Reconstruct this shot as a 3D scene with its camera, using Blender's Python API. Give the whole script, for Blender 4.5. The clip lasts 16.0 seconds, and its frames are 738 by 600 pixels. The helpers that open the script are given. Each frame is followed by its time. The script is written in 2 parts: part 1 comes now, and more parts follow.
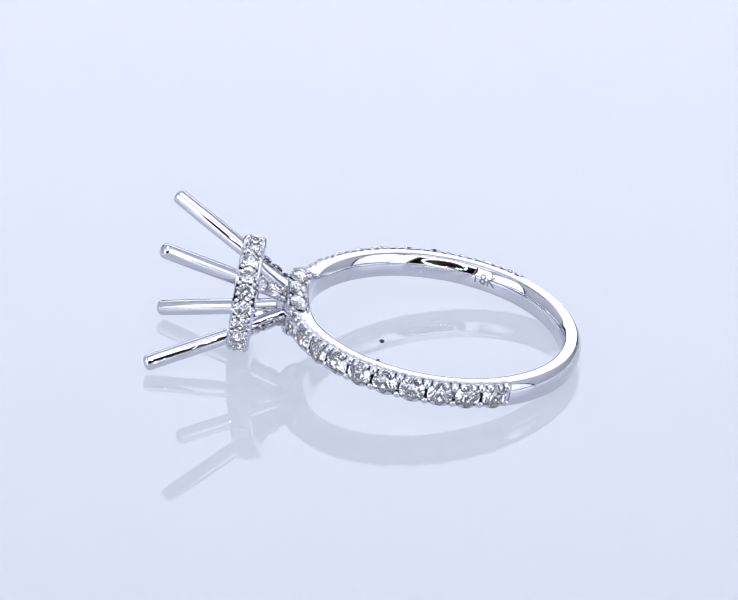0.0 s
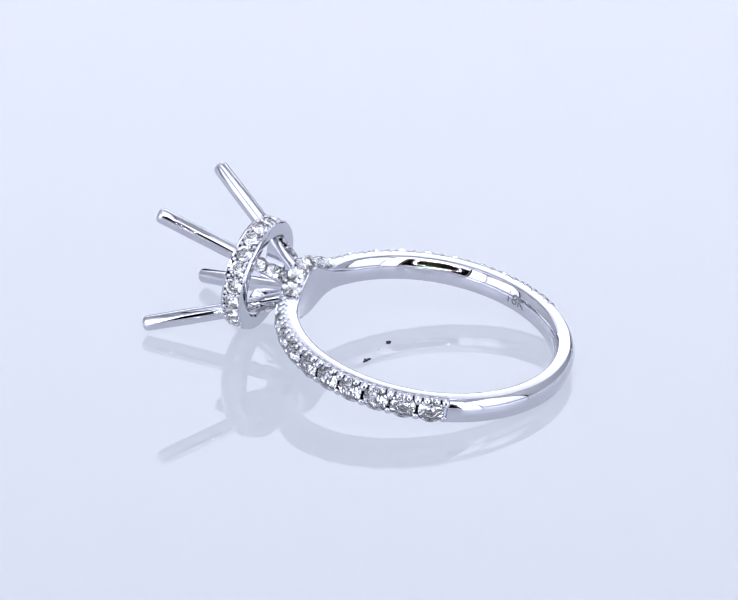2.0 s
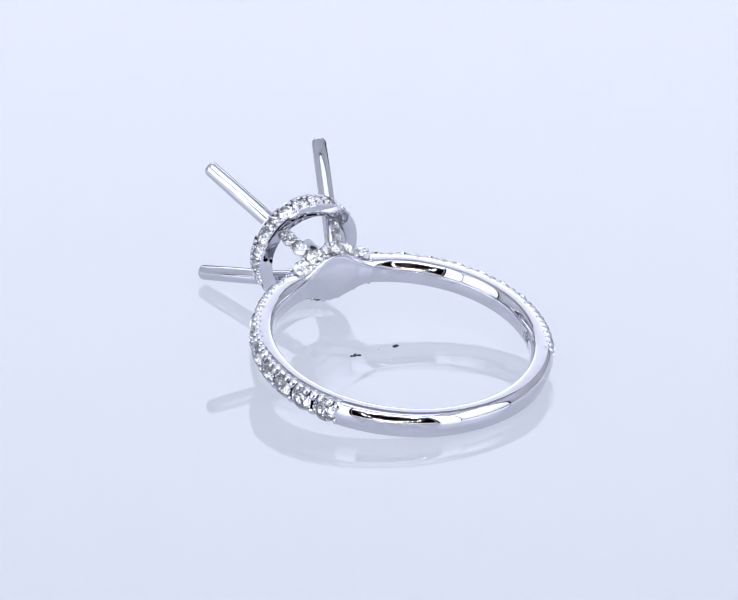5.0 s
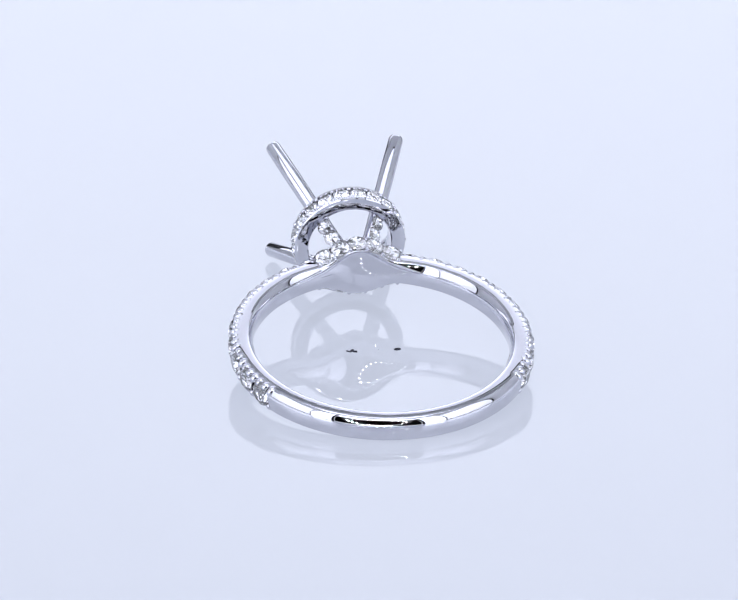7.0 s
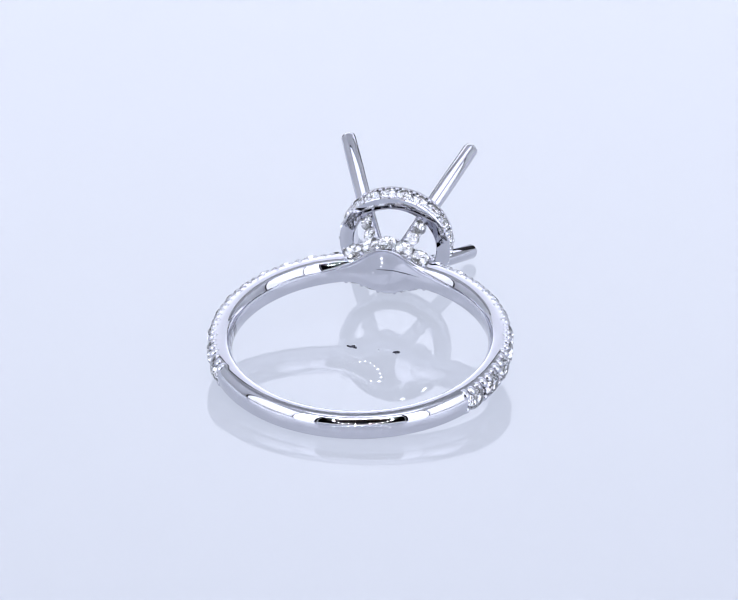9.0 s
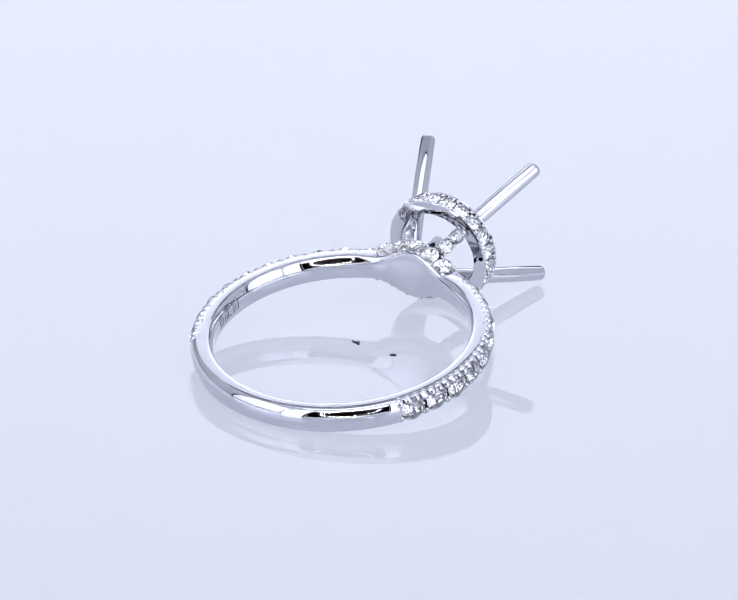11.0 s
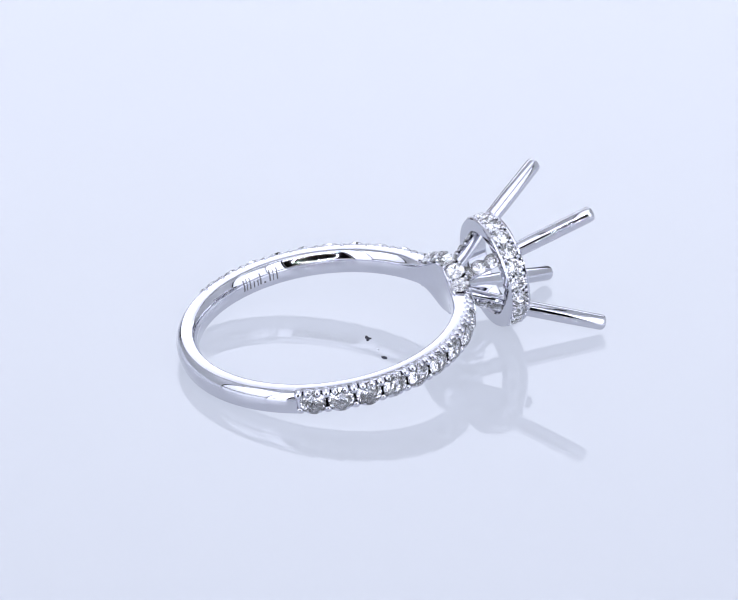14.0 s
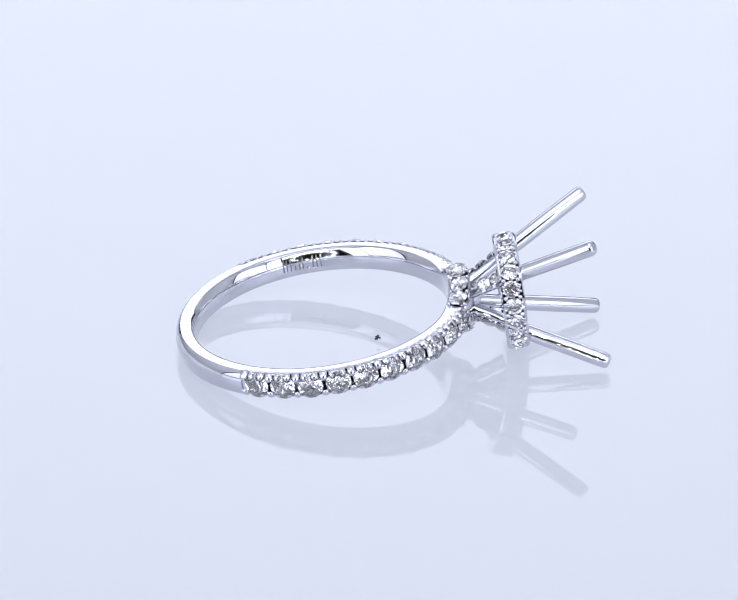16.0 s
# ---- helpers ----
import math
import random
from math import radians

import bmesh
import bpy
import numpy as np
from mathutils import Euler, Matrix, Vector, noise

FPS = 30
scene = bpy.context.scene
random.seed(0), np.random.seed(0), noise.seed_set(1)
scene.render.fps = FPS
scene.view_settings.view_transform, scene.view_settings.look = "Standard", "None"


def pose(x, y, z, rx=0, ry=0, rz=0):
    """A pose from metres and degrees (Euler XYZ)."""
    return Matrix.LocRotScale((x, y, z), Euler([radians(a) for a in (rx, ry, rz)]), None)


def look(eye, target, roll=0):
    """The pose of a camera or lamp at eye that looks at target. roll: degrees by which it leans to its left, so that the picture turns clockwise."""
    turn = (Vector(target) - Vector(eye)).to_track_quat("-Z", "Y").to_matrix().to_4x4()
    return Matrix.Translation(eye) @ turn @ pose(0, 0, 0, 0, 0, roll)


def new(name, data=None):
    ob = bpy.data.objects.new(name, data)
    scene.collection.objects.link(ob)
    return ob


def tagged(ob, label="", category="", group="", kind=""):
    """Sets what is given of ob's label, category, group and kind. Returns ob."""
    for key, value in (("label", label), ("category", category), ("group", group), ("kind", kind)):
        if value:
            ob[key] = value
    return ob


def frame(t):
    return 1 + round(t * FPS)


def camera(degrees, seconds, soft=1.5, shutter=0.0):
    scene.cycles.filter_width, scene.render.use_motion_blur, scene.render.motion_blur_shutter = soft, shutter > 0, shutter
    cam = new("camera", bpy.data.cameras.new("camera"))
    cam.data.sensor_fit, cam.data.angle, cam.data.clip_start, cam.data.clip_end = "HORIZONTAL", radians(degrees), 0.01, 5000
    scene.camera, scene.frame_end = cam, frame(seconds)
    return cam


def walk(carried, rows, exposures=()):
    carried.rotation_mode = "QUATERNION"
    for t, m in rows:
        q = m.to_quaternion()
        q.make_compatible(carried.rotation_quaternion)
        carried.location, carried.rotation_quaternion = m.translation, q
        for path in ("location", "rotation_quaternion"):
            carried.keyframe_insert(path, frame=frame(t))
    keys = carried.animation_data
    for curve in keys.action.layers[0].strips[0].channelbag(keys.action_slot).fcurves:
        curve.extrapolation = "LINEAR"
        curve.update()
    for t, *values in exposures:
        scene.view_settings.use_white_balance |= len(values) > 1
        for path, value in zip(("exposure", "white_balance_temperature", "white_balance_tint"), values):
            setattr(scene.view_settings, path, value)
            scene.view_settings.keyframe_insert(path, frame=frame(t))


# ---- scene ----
# A diamond ring setting lies on a slowly turning white acrylic turntable inside
# a light tent; the camera stands still and looks through a ring light.
MM = 0.001

# ---- camera ----
EYE = Vector((0.0, -0.26822, 0.13448))
EL, PAN, ROLL = 26.0234, -0.13744, 0.72
WAY = Vector((math.sin(radians(PAN)) * math.cos(radians(EL)),
              math.cos(radians(PAN)) * math.cos(radians(EL)), -math.sin(radians(EL))))
cam = camera(8.966, 16.0, soft=1.3)
STAND = look(EYE, EYE + WAY * 0.3, ROLL)
walk(cam, [(0, STAND), (16, STAND)], exposures=[(0, 0.0), (16, 0.0)])

# ---- world and lights ----
world = bpy.data.worlds.new("world")
scene.world = world
world.use_nodes = True
world.node_tree.nodes["Background"].inputs[0].default_value = (0.75, 0.85, 1.0, 1)
world.node_tree.nodes["Background"].inputs[1].default_value = 0.05


def area(name, m, sx, sy, power, colour):
    data = bpy.data.lights.new(name, "AREA")
    data.shape, data.size, data.size_y, data.energy, data.color = "RECTANGLE", sx, sy, power, colour
    ob = new(name, data)
    ob.matrix_world = m
    return ob


TENT_X, TENT_Y0, TENT_Y1, TENT_Z = 0.32, -0.30, 0.42, 0.46
LIGHT = (0.84, 0.875, 1.0)
area("ceiling_panel_light", pose(0, -0.05, TENT_Z - 0.012), 0.42, 0.36, 0.56, LIGHT)


# ---- materials ----
def material(name):
    m = bpy.data.materials.new(name)
    m.use_nodes = True
    return m, m.node_tree.nodes, m.node_tree.links, m.node_tree.nodes["Principled BSDF"]


def noisy(name, colour, rough, metal=0.0, scale=400.0, amount=0.05, rough_amount=0.02, bump=0.0, ior=1.5):
    """A principled surface with two scales of variation in tone and gloss."""
    m, n, l, p = material(name)
    co = n.new("ShaderNodeTexCoord")
    big, small = n.new("ShaderNodeTexNoise"), n.new("ShaderNodeTexNoise")
    big.inputs["Scale"].default_value, small.inputs["Scale"].default_value = scale * 0.15, scale
    small.inputs["Detail"].default_value = 5
    mix = n.new("ShaderNodeMix")
    mix.inputs[0].default_value = 0.5
    l.new(co.outputs["Object"], big.inputs["Vector"])
    l.new(co.outputs["Object"], small.inputs["Vector"])
    l.new(big.outputs["Fac"], mix.inputs[2])
    l.new(small.outputs["Fac"], mix.inputs[3])
    tone = n.new("ShaderNodeValToRGB")
    lo, hi = [max(0, c * (1 - amount)) for c in colour], [min(1, c * (1 + amount)) for c in colour]
    tone.color_ramp.elements[0].position, tone.color_ramp.elements[1].position = 0.3, 0.7
    tone.color_ramp.elements[0].color, tone.color_ramp.elements[1].color = (*lo, 1), (*hi, 1)
    l.new(mix.outputs[0], tone.inputs[0])
    l.new(tone.outputs[0], p.inputs["Base Color"])
    gloss = n.new("ShaderNodeMapRange")
    gloss.inputs[3].default_value, gloss.inputs[4].default_value = max(0, rough - rough_amount), rough + rough_amount
    l.new(mix.outputs[0], gloss.inputs[0])
    l.new(gloss.outputs[0], p.inputs["Roughness"])
    p.inputs["Metallic"].default_value, p.inputs["IOR"].default_value = metal, ior
    if bump:
        b = n.new("ShaderNodeBump")
        b.inputs["Strength"].default_value, b.inputs["Distance"].default_value = bump, 0.00002
        l.new(small.outputs["Fac"], b.inputs["Height"])
        l.new(b.outputs[0], p.inputs["Normal"])
    return m


M_GOLD = noisy("polished_white_gold", (0.685, 0.685, 0.73), 0.016, 1.0, 1500, 0.02, 0.008)
M_ENGRAVE = noisy("engraved_metal", (0.24, 0.235, 0.25), 0.45, 1.0, 9000, 0.15, 0.1)
M_ACRYLIC = noisy("glowing_white_acrylic", (0.09, 0.09, 0.095), 0.026, 0.0, 60, 0.012, 0.012, ior=1.47)
_p = M_ACRYLIC.node_tree.nodes["Principled BSDF"]           # no lamp below: the disc's own glow is added to thin out shadows
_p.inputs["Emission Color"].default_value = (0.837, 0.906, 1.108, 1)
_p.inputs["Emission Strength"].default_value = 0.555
M_TENT = noisy("white_tent_cloth", (0.76, 0.77, 0.79), 0.8, 0.0, 90, 0.02, 0.05, 0.2)
M_TABLE = noisy("dark_base_board", (0.035, 0.035, 0.045), 0.6, 0.0, 60, 0.15, 0.05)
M_ROOM = noisy("dark_room_paint", (0.03, 0.03, 0.035), 0.9, 0.0, 20, 0.2, 0.05)
M_BLACK = noisy("black_plastic", (0.012, 0.012, 0.014), 0.5, 0.0, 300, 0.2, 0.08)
M_SPECK = noisy("black_grit", (0.015, 0.015, 0.03), 0.6, 0.0, 6000, 0.4, 0.1)

M_DIAMOND, _n, _l, _p = material("diamond")
_p.inputs["Base Color"].default_value = (1, 1, 1, 1)
_p.inputs["Roughness"].default_value = 0.0
_p.inputs["IOR"].default_value = 1.85
_p.inputs["Transmission Weight"].default_value = 0.92

# mirror put on the stones' back facets to brighten them
M_PAVILION = noisy("mirror_pavilion", (0.96, 0.96, 0.98), 0.02, 1.0, 3000, 0.01, 0.01)

M_LED, _n, _l, _p = material("led")
_p.inputs["Base Color"].default_value = (1, 1, 1, 1)
_p.inputs["Emission Color"].default_value = (0.9, 0.95, 1.0, 1)
_p.inputs["Emission Strength"].default_value = 280.0


def diffuser(name, scale, middle, rim):
    """Lamp cloth, brightest in its middle."""
    m, n, l, p = material(name)
    co, sized, far, fall = n.new("ShaderNodeTexCoord"), n.new("ShaderNodeMapping"), n.new("ShaderNodeVectorMath"), n.new("ShaderNodeMapRange")
    sized.inputs["Scale"].default_value = scale
    far.operation, fall.interpolation_type = "LENGTH", "SMOOTHERSTEP"
    fall.inputs[3].default_value, fall.inputs[4].default_value = middle, rim
    l.new(co.outputs["Object"], sized.inputs["Vector"])
    l.new(sized.outputs[0], far.inputs[0])
    l.new(far.outputs["Value"], fall.inputs[0])
    l.new(fall.outputs[0], p.inputs["Emission Strength"])
    p.inputs["Emission Color"].default_value = (*LIGHT, 1)
    p.inputs["Base Color"].default_value = (0.75, 0.75, 0.78, 1)
    p.inputs["Roughness"].default_value = 0.8
    return m


M_SOFTBOX = diffuser("softbox_diffuser", (0.0, 7.4, 5.2), 2.2, 0.8)
M_FRONTLIGHT = diffuser("front_panel_diffuser", (3.0, 0.0, 3.0), 2.2, 1.2)
M_BACKLIGHT = diffuser("back_panel_diffuser", (2.0, 0.0, 4.2), 1.6, 0.55)


# ---- mesh helpers ----
def mesh_of(name, bm, mat, smooth=True):
    me = bpy.data.meshes.new(name)
    bm.normal_update()
    bm.to_mesh(me)
    bm.free()
    me.materials.append(mat)
    if smooth:
        for f in me.polygons:
            f.use_smooth = True
        me.set_sharp_from_angle(angle=radians(38))
    return me


def part(name, bm, mat, parent, label="", smooth=True):
    ob = new(name, mesh_of(name, bm, mat, smooth))
    ob.parent = parent
    return tagged(ob, label=label)


def box(bm, x0, x1, y0, y1, z0, z1):
    v = [bm.verts.new((x, y, z)) for x in (x0, x1) for y in (y0, y1) for z in (z0, z1)]
    for q in ((0, 1, 3, 2), (4, 6, 7, 5), (0, 4, 5, 1), (2, 3, 7, 6), (0, 2, 6, 4), (1, 5, 7, 3)):
        bm.faces.new([v[i] for i in q])


def loops(bm, rings, closed_u=True, closed_v=False, caps=True):
    """Skin a list of vertex loops (lists of points)."""
    rows = [[bm.verts.new(p) for p in r] for r in rings]
    nu, nv = len(rows[0]), len(rows)
    for j in range(nv if closed_v else nv - 1):
        a, b = rows[j], rows[(j + 1) % nv]
        for i in range(nu if closed_u else nu - 1):
            k = (i + 1) % nu
            bm.faces.new((a[i], a[k], b[k], b[i]))
    if caps and not closed_v:
        bm.faces.new(rows[0][::-1])
        bm.faces.new(rows[-1])
    bmesh.ops.recalc_face_normals(bm, faces=bm.faces)
    return rows


def lathe(bm, profile, n, frame_m):
    """Turn a closed profile of (radius, along) about the frame's z axis."""
    rings = []
    for i in range(n):
        a = 2 * math.pi * i / n
        rings.append([frame_m @ Vector((r * math.cos(a), r * math.sin(a), h)) for r, h in profile])
    loops(bm, rings, closed_v=True)


def tube(bm, points, radii, n=20, flat=1.0):
    """A round rod along points with a radius at each."""
    rings, up = [], None
    for i, p in enumerate(points):
        d = (points[min(i + 1, len(points) - 1)] - points[max(i - 1, 0)]).normalized()
        if up is None:
            up = d.orthogonal().normalized()
        side = d.cross(up).normalized()
        up = side.cross(d).normalized()
        rings.append([p + (side * math.cos(t) + up * math.sin(t) * flat) * radii[i]
                      for t in (2 * math.pi * k / n for k in range(n))])
    loops(bm, rings)


def bead(bm, at, normal, along, r, tall=1.0, long=1.0):
    """A small rounded claw of metal."""
    z = normal.normalized()
    x = (along - z * along.dot(z)).normalized()
    y = z.cross(x)
    m = Matrix((x * r * long, y * r, z * r * tall)).transposed().to_4x4()
    bmesh.ops.create_icosphere(bm, subdivisions=2, radius=1.0, matrix=Matrix.Translation(at) @ m)


def frame_at(at, normal, along):
    z = normal.normalized()
    x = (along - z * along.dot(z)).normalized()
    m = Matrix((x, z.cross(x), z)).transposed().to_4x4()
    m.translation = at
    return m


# ---- light tent, room and ring light ----
def build_tent():
    t = 0.006
    x, y0, y1, z, low = TENT_X, TENT_Y0, TENT_Y1, TENT_Z, -0.02
    ox0, ox1, oz0, oz1 = -0.165, 0.165, 0.02, 0.285
    walls = (("wall_west", (-x - t, -x, y0, y1, low, z)), ("wall_east", (x, x + t, y0, y1, low, z)),
             ("wall_north", (-x - t, x + t, y1, y1 + t, low, z)))
    for name, b in walls:
        bm = bmesh.new()
        box(bm, *b)
        tagged(new(name, mesh_of(name, bm, M_TENT, False)), "white cloth side of a light tent", "tent wall", kind="structure")
    bm = bmesh.new()
    box(bm, -x - t, ox0, y0 - t, y0, low, z)
    box(bm, ox1, x + t, y0 - t, y0, low, z)
    box(bm, ox0, ox1, y0 - t, y0, low, oz0)
    box(bm, ox0, ox1, y0 - t, y0, oz1, z)
    tagged(new("wall_south", mesh_of("wall_south", bm, M_TENT, False)),
           "white cloth front of a light tent with an opening", "tent wall", kind="structure")
    bm = bmesh.new()
    box(bm, -x - t, x + t, y0 - t, y1 + t, z, z + t)
    tagged(new("ceiling", mesh_of("ceiling", bm, M_TENT, False)), "white cloth top of a light tent", "tent top", kind="structure")
    bm = bmesh.new()
    box(bm, -1.5, 1.5, -1.8, 1.5, low - 0.03, low)
    tagged(new("floor", mesh_of("floor", bm, M_TABLE, False)), "plain dark base board under the turntable", "base", kind="structure")
    for name, b in (("room_wall_south", (-1.5, 1.5, -1.83, -1.8, low, 1.6)), ("room_wall_north", (-1.5, 1.5, 1.5, 1.53, low, 1.6)),
                    ("room_wall_west", (-1.53, -1.5, -1.8, 1.5, low, 1.6)), ("room_wall_east", (1.5, 1.53, -1.8, 1.5, low, 1.6)),
                    ("room_ceiling", (-1.5, 1.5, -1.8, 1.5, 1.6, 1.63))):
        bm = bmesh.new()
        box(bm, *b)
        tagged(new(name, mesh_of(name, bm, M_ROOM, False)), "dark painted side of the room", "room wall", kind="structure")


LED_R, LED_N = 0.098, 24


def build_ring_light():
    base = tagged(new("ring_light"), "black ring light with small round white lamps", "ring light")
    base.matrix_world = look(EYE + WAY * 0.004, EYE + WAY)
    bm = bmesh.new()
    lathe(bm, [(0.084, 0.004), (0.086, 0.0), (0.112, 0.0), (0.114, 0.004), (0.114, 0.016), (0.084, 0.016)], 72, Matrix())
    part("housing", bm, M_BLACK, base, "black plastic ring")
    bm = bmesh.new()
    bmesh.ops.create_uvsphere(bm, u_segments=12, v_segments=6, radius=0.0026, matrix=Matrix.Diagonal((1, 1, 0.6, 1)))
    me = mesh_of("led", bm, M_LED)
    for i in range(LED_N):
        a = 2 * math.pi * i / LED_N
        ob = new("led", me)
        ob.parent = base
        ob.location = (LED_R * math.cos(a), LED_R * math.sin(a), 0.0)


def build_softbox(side):
    base = tagged(new("softbox"), "shallow black softbox with a glowing white diffuser", "softbox", group="softboxes beside the camera")
    base.matrix_world = Matrix.Translation((side * (TENT_X - 0.004), -0.17, 0.20))
    bm = bmesh.new()
    x0, x1 = sorted((0.0, -side * 0.012))
    for b in ((x0, x1, -0.136, -0.128, -0.19, 0.19), (x0, x1, 0.128, 0.136, -0.19, 0.19),
              (x0, x1, -0.128, 0.128, -0.19, -0.183), (x0, x1, -0.128, 0.128, 0.183, 0.19)):
        box(bm, *b)
    part("frame", bm, M_BLACK, base, "black frame", False)
    bm = bmesh.new()
    x0, x1 = sorted((-side * 0.002, -side * 0.009))
    box(bm, x0, x1, -0.1278, 0.1278, -0.1828, 0.1828)
    part("diffuser", bm, M_SOFTBOX, base, "white diffuser cloth", False)


def build_front_panel(x0, x1, z0, z1):
    """A flat light panel on the tent's front, beside or above the opening."""
    mid = Vector(((x0 + x1) / 2, TENT_Y0 + 0.006, (z0 + z1) / 2))
    w, h, rim = (x1 - x0) / 2, (z1 - z0) / 2, 0.005
    base = tagged(new("front_panel"), "thin black-rimmed light panel on the tent's front", "light panel", group="panels round the opening")
    base.location = mid
    bm = bmesh.new()
    for b in ((-w, -w + rim, -h, h), (w - rim, w, -h, h), (-w + rim, w - rim, -h, -h + rim), (-w + rim, w - rim, h - rim, h)):
        box(bm, b[0], b[1], -0.006, 0.005, b[2], b[3])
    part("rim", bm, M_BLACK, base, "black rim", False)
    bm = bmesh.new()
    box(bm, -w + rim, w - rim, -0.005, 0.003, -h + rim, h - rim)
    part("diffuser", bm, M_FRONTLIGHT, base, "glowing white diffuser", False)


def build_panel_frames():
    """Black rims of the ceiling panel and of the back panel, unseen, added for dark lines in the metal."""
    z, y, w = TENT_Z - 0.014, TENT_Y1 - 0.014, 0.008
    bm = bmesh.new()
    for b in ((-0.21 - w, -0.21, -0.23 - w, 0.13 + w), (0.21, 0.21 + w, -0.23 - w, 0.13 + w), (-0.21, 0.21, -0.23 - w, -0.23), (-0.21, 0.21, 0.13, 0.13 + w)):
        box(bm, *b, z - 0.004, TENT_Z)
    ob = tagged(new("ceiling_panel"), "black-rimmed light panel under the tent's top", "light panel")
    part("rim", bm, M_BLACK, ob, "black rim", False)
    bm = bmesh.new()
    # the broad lower strip is added as a dark horizon for the metal to reflect
    for b in ((-0.298, -0.29, -0.02, 0.423), (0.29, 0.298, -0.02, 0.423), (-0.29, 0.29, -0.02, 0.110), (-0.29, 0.29, 0.415, 0.423)):
        box(bm, b[0], b[1], y - 0.004, TENT_Y1, b[2], b[3])
    ob = tagged(new("back_panel"), "black-rimmed light panel on the tent's rear side", "light panel")
    part("rim", bm, M_BLACK, ob, "black rim", False)
    bm = bmesh.new()
    box(bm, -0.2898, 0.2898, -0.006, 0.006, -0.0548, 0.2498)
    part("diffuser", bm, M_BACKLIGHT, ob, "glowing white diffuser", False).location = (0, TENT_Y1 - 0.010, 0.165)


build_tent()
build_panel_frames()
build_ring_light()
build_front_panel(-0.302, -0.167, 0.0, 0.44)
build_front_panel(0.167, 0.302, 0.0, 0.44)
build_front_panel(-0.165, 0.165, 0.287, 0.44)
build_softbox(-1)
build_softbox(1)

# ---- turntable ----
turntable = tagged(new("turntable"), "round glossy white acrylic turntable disc", "turntable")
bm = bmesh.new()
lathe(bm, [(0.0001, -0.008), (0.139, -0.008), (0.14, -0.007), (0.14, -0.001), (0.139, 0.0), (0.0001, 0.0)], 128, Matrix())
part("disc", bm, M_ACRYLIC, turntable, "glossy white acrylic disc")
bm = bmesh.new()
lathe(bm, [(0.0001, -0.02), (0.07, -0.02), (0.07, -0.008), (0.0001, -0.008)], 64, Matrix())
part("foot", bm, M_TABLE, turntable)


def build_speck(bits):
    """Dark grit: flat uneven crumbs, given as (x, y, length, width, turn) in mm."""
    bm = bmesh.new()
    for x, y, a, b, turn in bits:
        m = Matrix.Translation((x * MM, y * MM, 0.03 * MM)) @ Matrix.Rotation(radians(turn), 4, "Z")
        got = bmesh.ops.create_icosphere(bm, subdivisions=2, radius=1.0, matrix=m @ Matrix.Diagonal((a * MM, b * MM, 0.045 * MM, 1)))
        for v in got["verts"]:
            v.co += Vector((random.uniform(-1, 1), random.uniform(-1, 1), 0)) * 0.03 * MM
    return tagged(new("grit_speck", mesh_of("grit_speck", bm, M_SPECK)), "tiny black speck of grit on the acrylic", "speck",
                  group="specks on the turntable")


speck_a = build_speck([(1.20, -0.15, 0.25, 0.17, 10)])
speck_b = build_speck([(-1.78, 0.02, 0.16, 0.13, 20), (-1.52, -0.05, 0.17, 0.11, -30), (-1.98, 0.08, 0.09, 0.08, 0), (-1.66, 0.16, 0.10, 0.07, 50)])

# ---- the ring ----
# local space in mm: the finger's axis is z, the head points to +y, the centre is the origin.
TILT = 8.2
CENTRE = Vector((-0.50, -3.55, 2.15)) * MM
ring = tagged(new("ring"), "white gold ring with pave diamonds and four empty prongs", "ring")

R_IN = 8.05
HALF = 0.81
PAVE_END, PAVE_START = 123.9, 15.6
N_PAVE = 10
STEP = (PAVE_END - 0.6 - PAVE_START) / N_PAVE
SHIFT = 0.9                                               # the two rows of stones do not end quite alike


def half_width(deg):
    """Half the band's width; it swells into a saddle under the head."""
    a = abs(deg)
    return HALF + (0.85 * math.cos(a / 19 * math.pi / 2) ** 2 if a < 19 else 0.0)


def outer(deg):
    """Outer radius of the plain band."""
    a = abs(deg)
    return 9.44 + 0.12 * max(0.0, min(1.0, (180 - a) / 54)) ** 1.3


def in_pave(deg):
    return PAVE_START - 0.5 < abs(deg) < PAVE_END


def place(r, deg, z):
    a = radians(deg)
    return Vector((r * math.sin(a), r * math.cos(a), z)) * MM


def hollow(v, deg):
    """How far the inner wall draws back from its tightest line: flat below, rolling over above, least under the head."""
    k = max(0.0, min(1.0, (abs(deg) - 14) / 18))
    k = k * k * (3 - 2 * k)
    return (0.18 + 0.18 * k if v > 0 else 0.14) * abs(v) ** 2


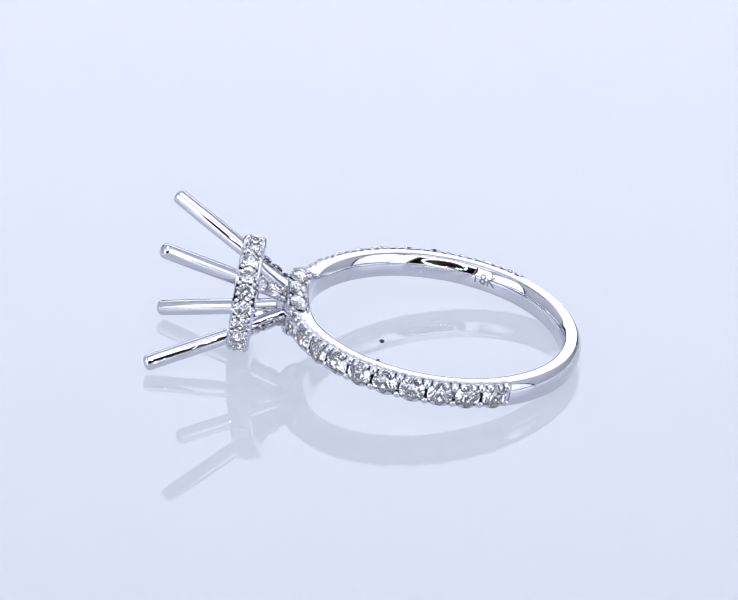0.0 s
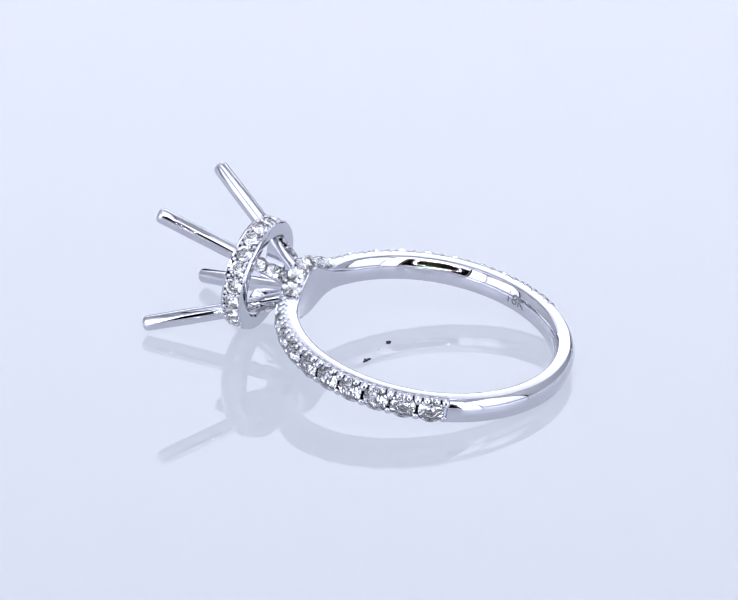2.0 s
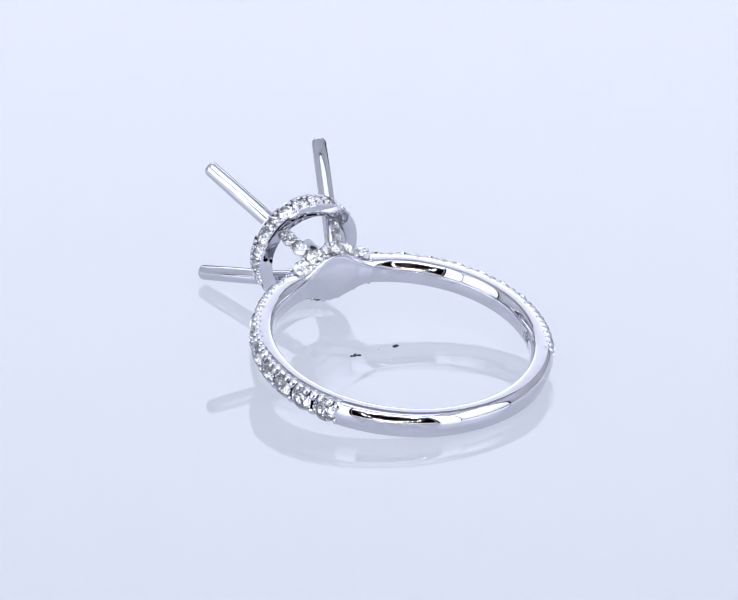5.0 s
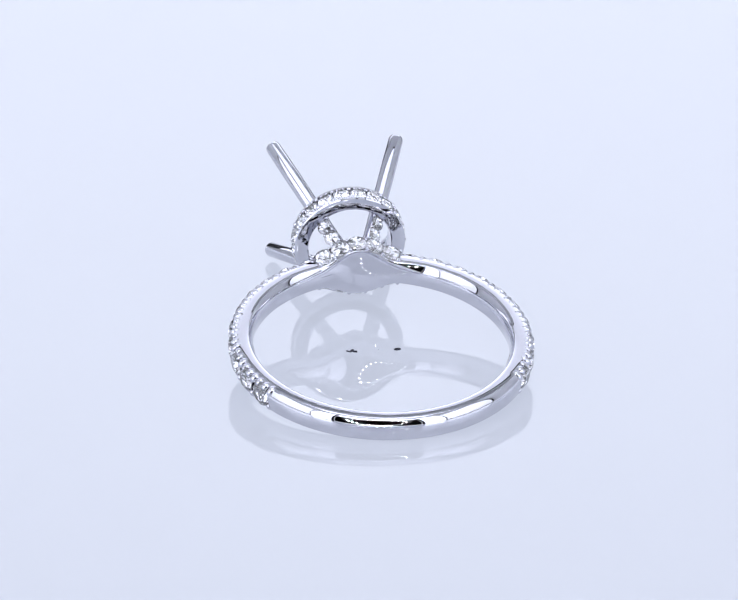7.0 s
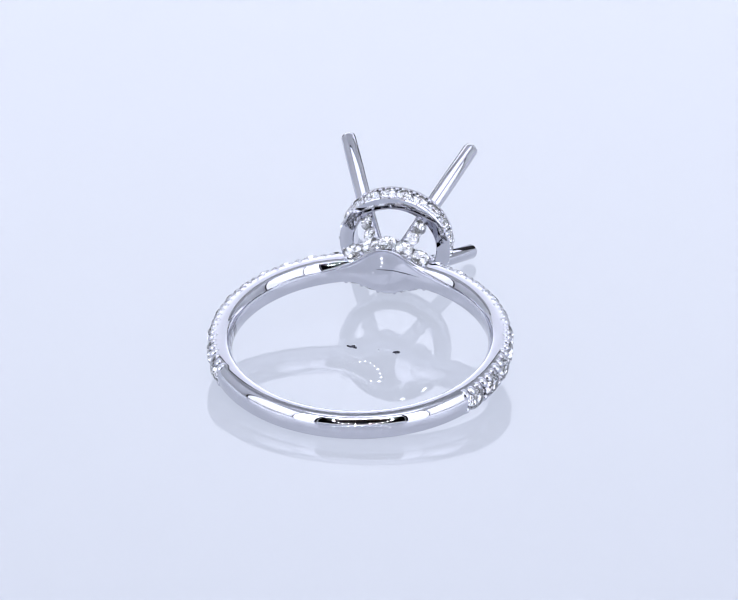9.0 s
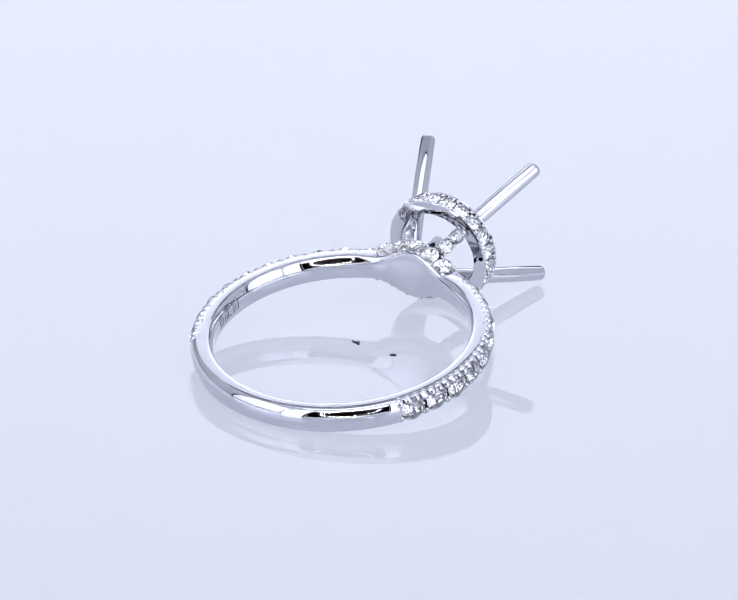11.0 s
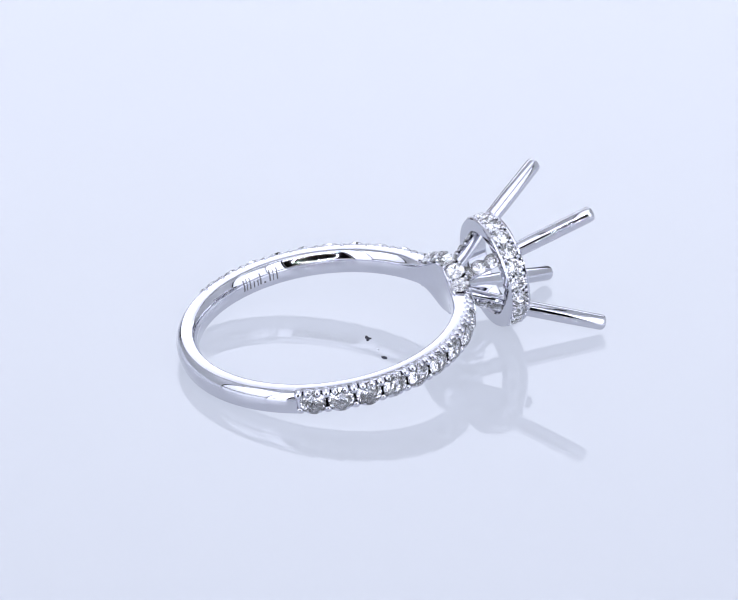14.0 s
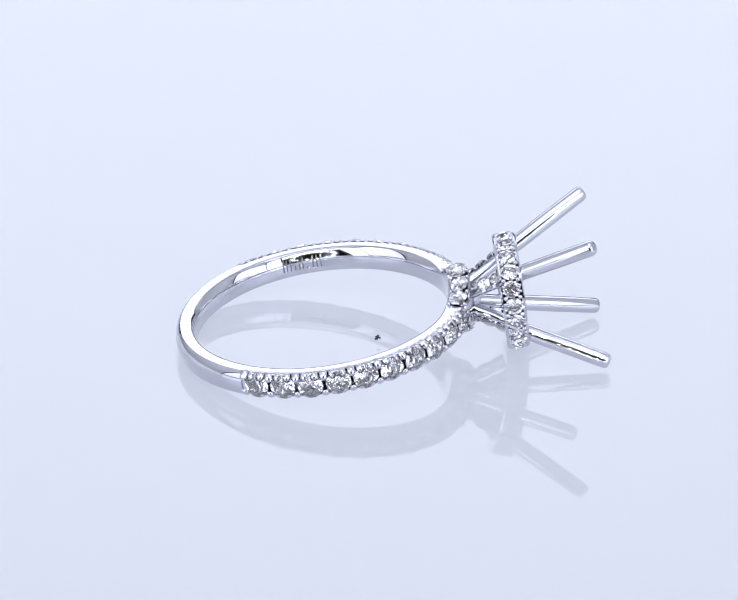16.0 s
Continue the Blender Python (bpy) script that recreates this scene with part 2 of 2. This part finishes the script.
def profile(deg):
    h, ro = half_width(deg), outer(deg)
    a = abs(deg)
    pave = in_pave(deg)
    pts = []
    for i in range(15):                                   # inner wall, crowned
        v = -1 + 1.93 * i / 14
        pts.append((R_IN + hollow(v, deg), v * (h - (0.06 if v == -1 else 0.0))))
    r0 = pts[-1][0]
    for dr, dz in ((0.020, 0.040), (0.045, 0.030), (0.085, 0.0175), (0.135, 0.008), (0.195, 0.002)):     # its upper edge rolls over softly
        pts.append((r0 + dr, h - dz))
    if pave:
        # side rails with a channel for the stones between them
        top = [(R_IN + 0.58, h), (R_IN + 0.70, h), (9.08, h), (9.17, h - 0.03), (9.19, h - 0.09),
               (9.10, h - 0.16), (8.90, h - 0.22), (8.66, h - 0.26), (8.64, 0.30), (8.64, 0.10)]
    elif a <= PAVE_START:
        top = [(R_IN + 0.40, h), (R_IN + 0.45, h - 0.01), (R_IN + 0.52, h - 0.14), (R_IN + 0.70, h - 0.20), (R_IN + 1.0, h - 0.20), (9.36, h - 0.14),
               (9.50, h - 0.02), (9.60, h - 0.12), (9.62, 0.3), (9.62, 0.10)]
    else:                                                  # a crowned outside that rolls over to a flat side
        f = h / 1.0415
        top = [(R_IN + 0.58, h)]
        for q in (90, 72, 55, 45, 35, 25, 16, 8, 2):
            z = 1.7 * math.sin(radians(min(q, 8)))
            r = 1.7 * (1 - math.cos(radians(min(q, 8))))
            if q > 8:
                z += 1.15 * (math.sin(radians(min(q, 55))) - math.sin(radians(8)))
                r += 1.15 * (math.cos(radians(8)) - math.cos(radians(min(q, 55))))
            if q > 55:
                z += 0.12 * (math.sin(radians(q)) - math.sin(radians(55)))
                r += 0.12 * (math.cos(radians(55)) - math.cos(radians(q)))
            top.append((ro - r * f, z * f))
    low = list(top)
    if not pave and a > PAVE_START:                        # the lower edge is less rounded
        low = [(R_IN + 0.58, h), (ro - 0.50, h), (ro - 0.30, h - 0.02), (ro - 0.20, h - 0.06), (ro - 0.13, h - 0.13),
               (ro - 0.09, h - 0.24), (ro - 0.055, h - 0.38), (ro - 0.03, 0.30), (ro - 0.008, 0.16), (ro, 0.06)]
    pts += top + [(r, -z) for r, z in reversed(low)]
    return pts


def build_band():
    degs = set()
    for s in (-1, 1):
        for i in range(N_PAVE * 20 + 1):
            degs.add(round(s * (PAVE_START + STEP * i / 20), 3))
        for d in (PAVE_END - 0.02, PAVE_END + 0.02, PAVE_END - 0.6):
            degs.add(round(s * d, 3))
    degs |= {float(d) for d in range(-15, 16)}
    degs |= {float(d) for d in range(127, 181, 1)} | {-float(d) for d in range(127, 180, 1)}
    bm = bmesh.new()
    loops(bm, [[place(r, d + SHIFT * min(1.0, abs(d) / 60) * (1 if abs(d) < 150 else (180 - abs(d)) / 30), z) for r, z in profile(d)]
               for d in sorted(degs)], closed_v=True)
    return part("band", bm, M_GOLD, ring, "polished white gold band")


def brilliant(name, rng, deep=1.0, loose=0.07):
    """A round brilliant of 1 mm girdle, table up, with slightly uneven facets."""
    bm = bmesh.new()

    def circle(r, z, n, off=0.0, slack=0.0):
        out = []
        for i in range(n):
            a = 2 * math.pi * (i + off + rng.uniform(-slack, slack)) / n
            k = r * (1 + rng.uniform(-slack, slack))
            out.append(bm.verts.new((k * math.cos(a) * MM, k * math.sin(a) * MM, (z + rng.uniform(-slack, slack) * 0.15) * MM)))
        return out

    table = circle(0.27, 0.165, 8, 0, 0.02)
    for v in table:
        v.co.z = 0.165 * MM
    star = circle(0.40, 0.092, 8, 0.5, 0.04)
    g = circle(0.5, 0.012, 16)
    gl = circle(0.5, -0.012, 16)
    pav = circle(0.14, -0.32 * deep, 8, 0.5, loose)
    culet = bm.verts.new((rng.uniform(-0.02, 0.02) * MM, rng.uniform(-0.02, 0.02) * MM, -0.435 * deep * MM))
    bm.faces.new(table)
    for i in range(8):
        j = (i + 1) % 8
        a, b = 2 * i + 1, (2 * i + 2) % 16
        bm.faces.new((table[i], star[i], table[j]))
        bm.faces.new((table[j], star[i], g[2 * j]))
        bm.faces.new((table[j], g[2 * j], star[j]))
        bm.faces.new((star[i], g[2 * i], g[a]))
        bm.faces.new((star[i], g[a], g[b]))
        bm.faces.new((gl[2 * i], pav[i], gl[a]))
        bm.faces.new((gl[a], pav[i], gl[b]))
        bm.faces.new((gl[b], pav[i], pav[j]))
        bm.faces.new((pav[i], culet, pav[j]))
    for i in range(16):
        j = (i + 1) % 16
        bm.faces.new((g[i], gl[i], gl[j], g[j]))
    bmesh.ops.recalc_face_normals(bm, faces=bm.faces)
    me = mesh_of(name, bm, M_DIAMOND, False)
    me.materials.append(M_PAVILION)                         # pavilion facets are mirror metal, added to throw light back through the crown
    for f in me.polygons:
        if f.center.z < -0.015 * MM:
            f.material_index = 1
    return me


STONES = [brilliant("diamond", random.Random(k)) for k in range(6)]
SHALLOW = [brilliant("diamond", random.Random(k + 50), 0.3, 0.25) for k in range(6)]


def set_stone(parent, at, normal, along, size, cuts=STONES):
    ob = new("diamond", random.choice(cuts))
    ob.parent = parent
    turn = Matrix.Rotation(random.uniform(0, 0.8), 4, "Z") @ Matrix.Rotation(radians(random.uniform(-4, 4)), 4, "X")
    ob.matrix_basis = frame_at(at, normal, along) @ turn @ Matrix.Diagonal((size, size, size, 1))
    return ob


def build_pave(band):
    bm = bmesh.new()
    for s in (-1, 1):
        for i in range(N_PAVE):
            d = s * (PAVE_START + STEP * (i + 0.5))
            d += SHIFT * min(1.0, abs(d) / 60)
            n = place(1, d, 0).normalized()
            along = Vector((n.y, -n.x, 0))
            set_stone(band, place(9.37, d, 0), n, along, 1.62)
        for i in range(N_PAVE * 3 + 1):                     # a row of small claws along both edges
            d = s * (PAVE_START + STEP * i / 3)
            d += SHIFT * min(1.0, abs(d) / 60)
            n = place(1, d, 0).normalized()
            along = Vector((n.y, -n.x, 0))
            post = i % 3 == 0
            for e in (-1, 1):
                bead(bm, place(9.23, d, e * 0.58), n * 0.85 + Vector((0, 0, -e * 0.5)), along, 0.25 * MM, 1.6 if post else 1.4, 1.14)
        d = s * (PAVE_END - 0.55) + SHIFT                   # a bar of metal closes the row
        n = place(1, d, 0).normalized()
        bead(bm, place(9.34, d, 0), n, Vector((0, 0, 1)), 0.15 * MM, 1.0, 4.4)
    part("beading", bm, M_GOLD, band, "small raised beads of metal")["kind"] = "stuff"


def build_saddle():
    bm = bmesh.new()
    for e in (-1, 1):
        for i, d in enumerate((-14.2, -7.3, 0.0, 7.3, 14.2)):
            h = half_width(d) + 0.02
            slope = (half_width(d + 1) - half_width(d - 1)) / (2 * 8.6 * math.pi / 180)
            n = place(1, d, 0).normalized()
            along = Vector((n.y, -n.x, 0))
            normal = Vector((0, 0, e)) - along * slope - n * 0.22
            set_stone(ring, place(8.92, d, e * (h + 0.12)), normal, along, 1.25, SHALLOW)
        for d in (-17.6, -10.8, -3.65, 3.65, 10.8, 17.6):
            n = place(1, d, 0).normalized()
            along = Vector((n.y, -n.x, 0))
            for r in (8.42, 9.44):
                bead(bm, place(r, d, e * (half_width(d) + 0.06)), Vector((0, 0, e)), along, 0.13 * MM, 1.2, 1.1)
    part("saddle_beading", bm, M_GOLD, ring)["kind"] = "stuff"


HALO_AT, HALO_R = 12.08, 3.52


def build_halo():
    m = frame_at(Vector((0, HALO_AT, 0)) * MM, Vector((0, 1, 0)), Vector((1, 0, 0)))
    w = 0.76
    prof = [(2.72, -w + 0.12), (2.80, -w + 0.02), (HALO_R - 0.22, -w), (HALO_R + 0.06, -w + 0.03), (HALO_R + 0.12, -w + 0.10), (HALO_R + 0.10, -w + 0.20),
            (HALO_R - 0.10, -w + 0.24), (HALO_R - 0.46, -w + 0.30), (HALO_R - 0.46, w - 0.30), (HALO_R - 0.10, w - 0.24), (HALO_R + 0.10, w - 0.20), (HALO_R + 0.12, w - 0.10),
            (HALO_R + 0.06, w - 0.03), (HALO_R - 0.22, w), (2.80, w - 0.02), (2.72, w - 0.12)]
    bm = bmesh.new()
    lathe(bm, [(r * MM, h * MM) for r, h in prof], 120, m)
    halo = part("halo", bm, M_GOLD, ring, "round halo collar of white gold")
    bm = bmesh.new()
    n = 20
    for i in range(n):
        a = 2 * math.pi * (i + 0.5) / n
        nrm = Vector((math.cos(a), 0, math.sin(a)))
        tan = Vector((-math.sin(a), 0, math.cos(a)))
        set_stone(halo, (nrm * (HALO_R + 0.02) + Vector((0, HALO_AT, 0))) * MM, nrm, tan, 1.12)
        for k in (0.0, 0.33, 0.67):
            a = 2 * math.pi * (i + k) / n
            nrm = Vector((math.cos(a), 0, math.sin(a)))
            tan = Vector((-math.sin(a), 0, math.cos(a)))
            for e in (-1, 1):
                bead(bm, (nrm * (HALO_R + 0.02) + Vector((0, HALO_AT + e * (0.46 if k == 0 else 0.54), 0))) * MM, nrm - Vector((0, e * 0.3, 0)), tan,
                     (0.17 if k == 0 else 0.12) * MM, 1.3, 1.0)
    part("halo_beading", bm, M_GOLD, halo)["kind"] = "stuff"


# where each prong ends: sideways, along the head, up
TIPS = {(-1, 1): (-4.28, 17.6, 4.14), (1, 1): (4.04, 17.55, 4.14), (-1, -1): (-4.15, 17.65, -4.06), (1, -1): (3.98, 17.6, -4.06)}


def build_head():
    bm = bmesh.new()
    pts = [Vector((0, y, 0)) * MM for y in (8.75, 9.2, 9.6, 9.95, 10.15)]
    tube(bm, pts, [r * MM for r in (1.05, 1.05, 0.95, 0.7, 0.3)], 24)
    part("hub", bm, M_GOLD, ring)
    for (sx, sz), tip in TIPS.items():
        end = Vector(tip)
        mid = Vector((sx * 2.10 - 0.06, 12.7, sz * 2.06))
        low = Vector((sx * 0.78, 9.5, sz * 0.72))
        d = (end - mid).normalized()
        bm = bmesh.new()
        # the foot is thin behind its stones and swells to a round rod at the halo
        axis = (mid - low).normalized()
        side = Vector((-sx, 0, sz)).normalized()
        out = axis.cross(side)
        if out.dot(Vector((sx, 0, sz))) < 0:
            out = -out
        pts = [low - out * 0.16, low.lerp(mid, 0.35) - out * 0.17, low.lerp(mid, 0.62) - out * 0.15, low.lerp(mid, 0.82) - out * 0.04, mid,
               mid.lerp(end, 0.5), end - d * 0.30, end - d * 0.14, end - d * 0.04, end]
        tube(bm, [p * MM for p in pts], [r * MM for r in (0.46, 0.40, 0.40, 0.46, 0.50, 0.515, 0.50, 0.45, 0.33, 0.15)], 28)
        prong = part("prong", bm, M_GOLD, ring, "long straight round prong of polished white gold")
        bm = bmesh.new()
        for f in (0.08, 0.33, 0.58):
            set_stone(prong, (low.lerp(mid, f) + out * 0.34) * MM, out, axis, 0.98, SHALLOW)
        for f in (0.205, 0.455, 0.70):
            for e in (-1, 1):
                bead(bm, (low.lerp(mid, f) + out * 0.24 + side * e * 0.32) * MM, out, axis, 0.11 * MM, 1.3, 1.0)
        part("prong_setting", bm, M_GOLD, prong)["kind"] = "stuff"


def engraving(text, deg, size, z, name, label):
    """Letters wrapped on the band's inner wall, read from inside the ring."""
    data = bpy.data.curves.new(name, "FONT")
    data.body, data.size, data.align_x, data.align_y, data.extrude = text, size, "CENTER", "CENTER", 0.0
    tmp = bpy.data.objects.new(name, data)
    scene.collection.objects.link(tmp)
    bpy.context.view_layer.update()
    me = bpy.data.meshes.new_from_object(tmp.evaluated_get(bpy.context.evaluated_depsgraph_get()))
    bpy.data.objects.remove(tmp)
    bm = bmesh.new()
    bm.from_mesh(me)
    bmesh.ops.subdivide_edges(bm, edges=bm.edges, cuts=1)
    wrap(bm, deg, z)
    part(name, bm, M_ENGRAVE, ring, label, False)


def wrap(bm, deg, z):
    """Bend a flat drawing (mm, x to the reader's right) on to the inner wall."""
    for v in bm.verts:
        zz = z + v.co.y
        r = R_IN + hollow(zz / (HALF - 0.02), 90) - 0.012
        v.co = place(r, deg + math.degrees(v.co.x / R_IN), zz)


def maker_mark(deg, z):
    """A short mark on the inner wall, shown as plain upright bars."""
    bm = bmesh.new()
    for x0, x1, y0, y1 in ((-1.30, -1.20, -0.40, 0.40), (-1.05, -0.98, -0.40, 0.40), (-0.80, -0.72, -0.40, 0.40), (-0.50, -0.43, -0.40, 0.05), (-0.22, -0.14, -0.40, 0.05),
                           (-0.02, 0.08, -0.40, 0.40), (0.28, 0.40, -0.40, -0.28), (0.66, 0.76, -0.40, 0.40), (0.92, 0.99, -0.40, 0.40), (1.18, 1.27, -0.40, 0.40)):
        n = 6
        rows = [[bm.verts.new((x0 + (x1 - x0) * i / n, y0 + (y1 - y0) * j / n, 0)) for i in range(n + 1)] for j in range(n + 1)]
        for j in range(n):
            for i in range(n):
                bm.faces.new((rows[j][i], rows[j][i + 1], rows[j + 1][i + 1], rows[j + 1][i]))
    wrap(bm, deg, z)
    part("maker_mark", bm, M_ENGRAVE, ring, "engraved mark on the inner wall", False)


band = build_band()
build_pave(band)
build_saddle()
build_halo()
build_head()
engraving("18K", 110.5, 1.0, 0.05, "hallmark", "engraved letters 18K")
maker_mark(-97.0, 0.08)


# ---- what moves ----
RATE = -10.812


def motions():
    """The turntable and all that lies on it turn steadily clockwise."""
    times = [i * 2.0 for i in range(9)]
    lie = Matrix.Translation(CENTRE) @ Matrix.Rotation(radians(TILT), 4, "X")
    spin = [(t, Matrix.Rotation(radians(RATE * (t - 8.0)), 4, "Z")) for t in times]
    walk(turntable, spin)
    walk(speck_a, spin)
    walk(speck_b, spin)
    walk(ring, [(t, m @ lie) for t, m in spin])


motions()
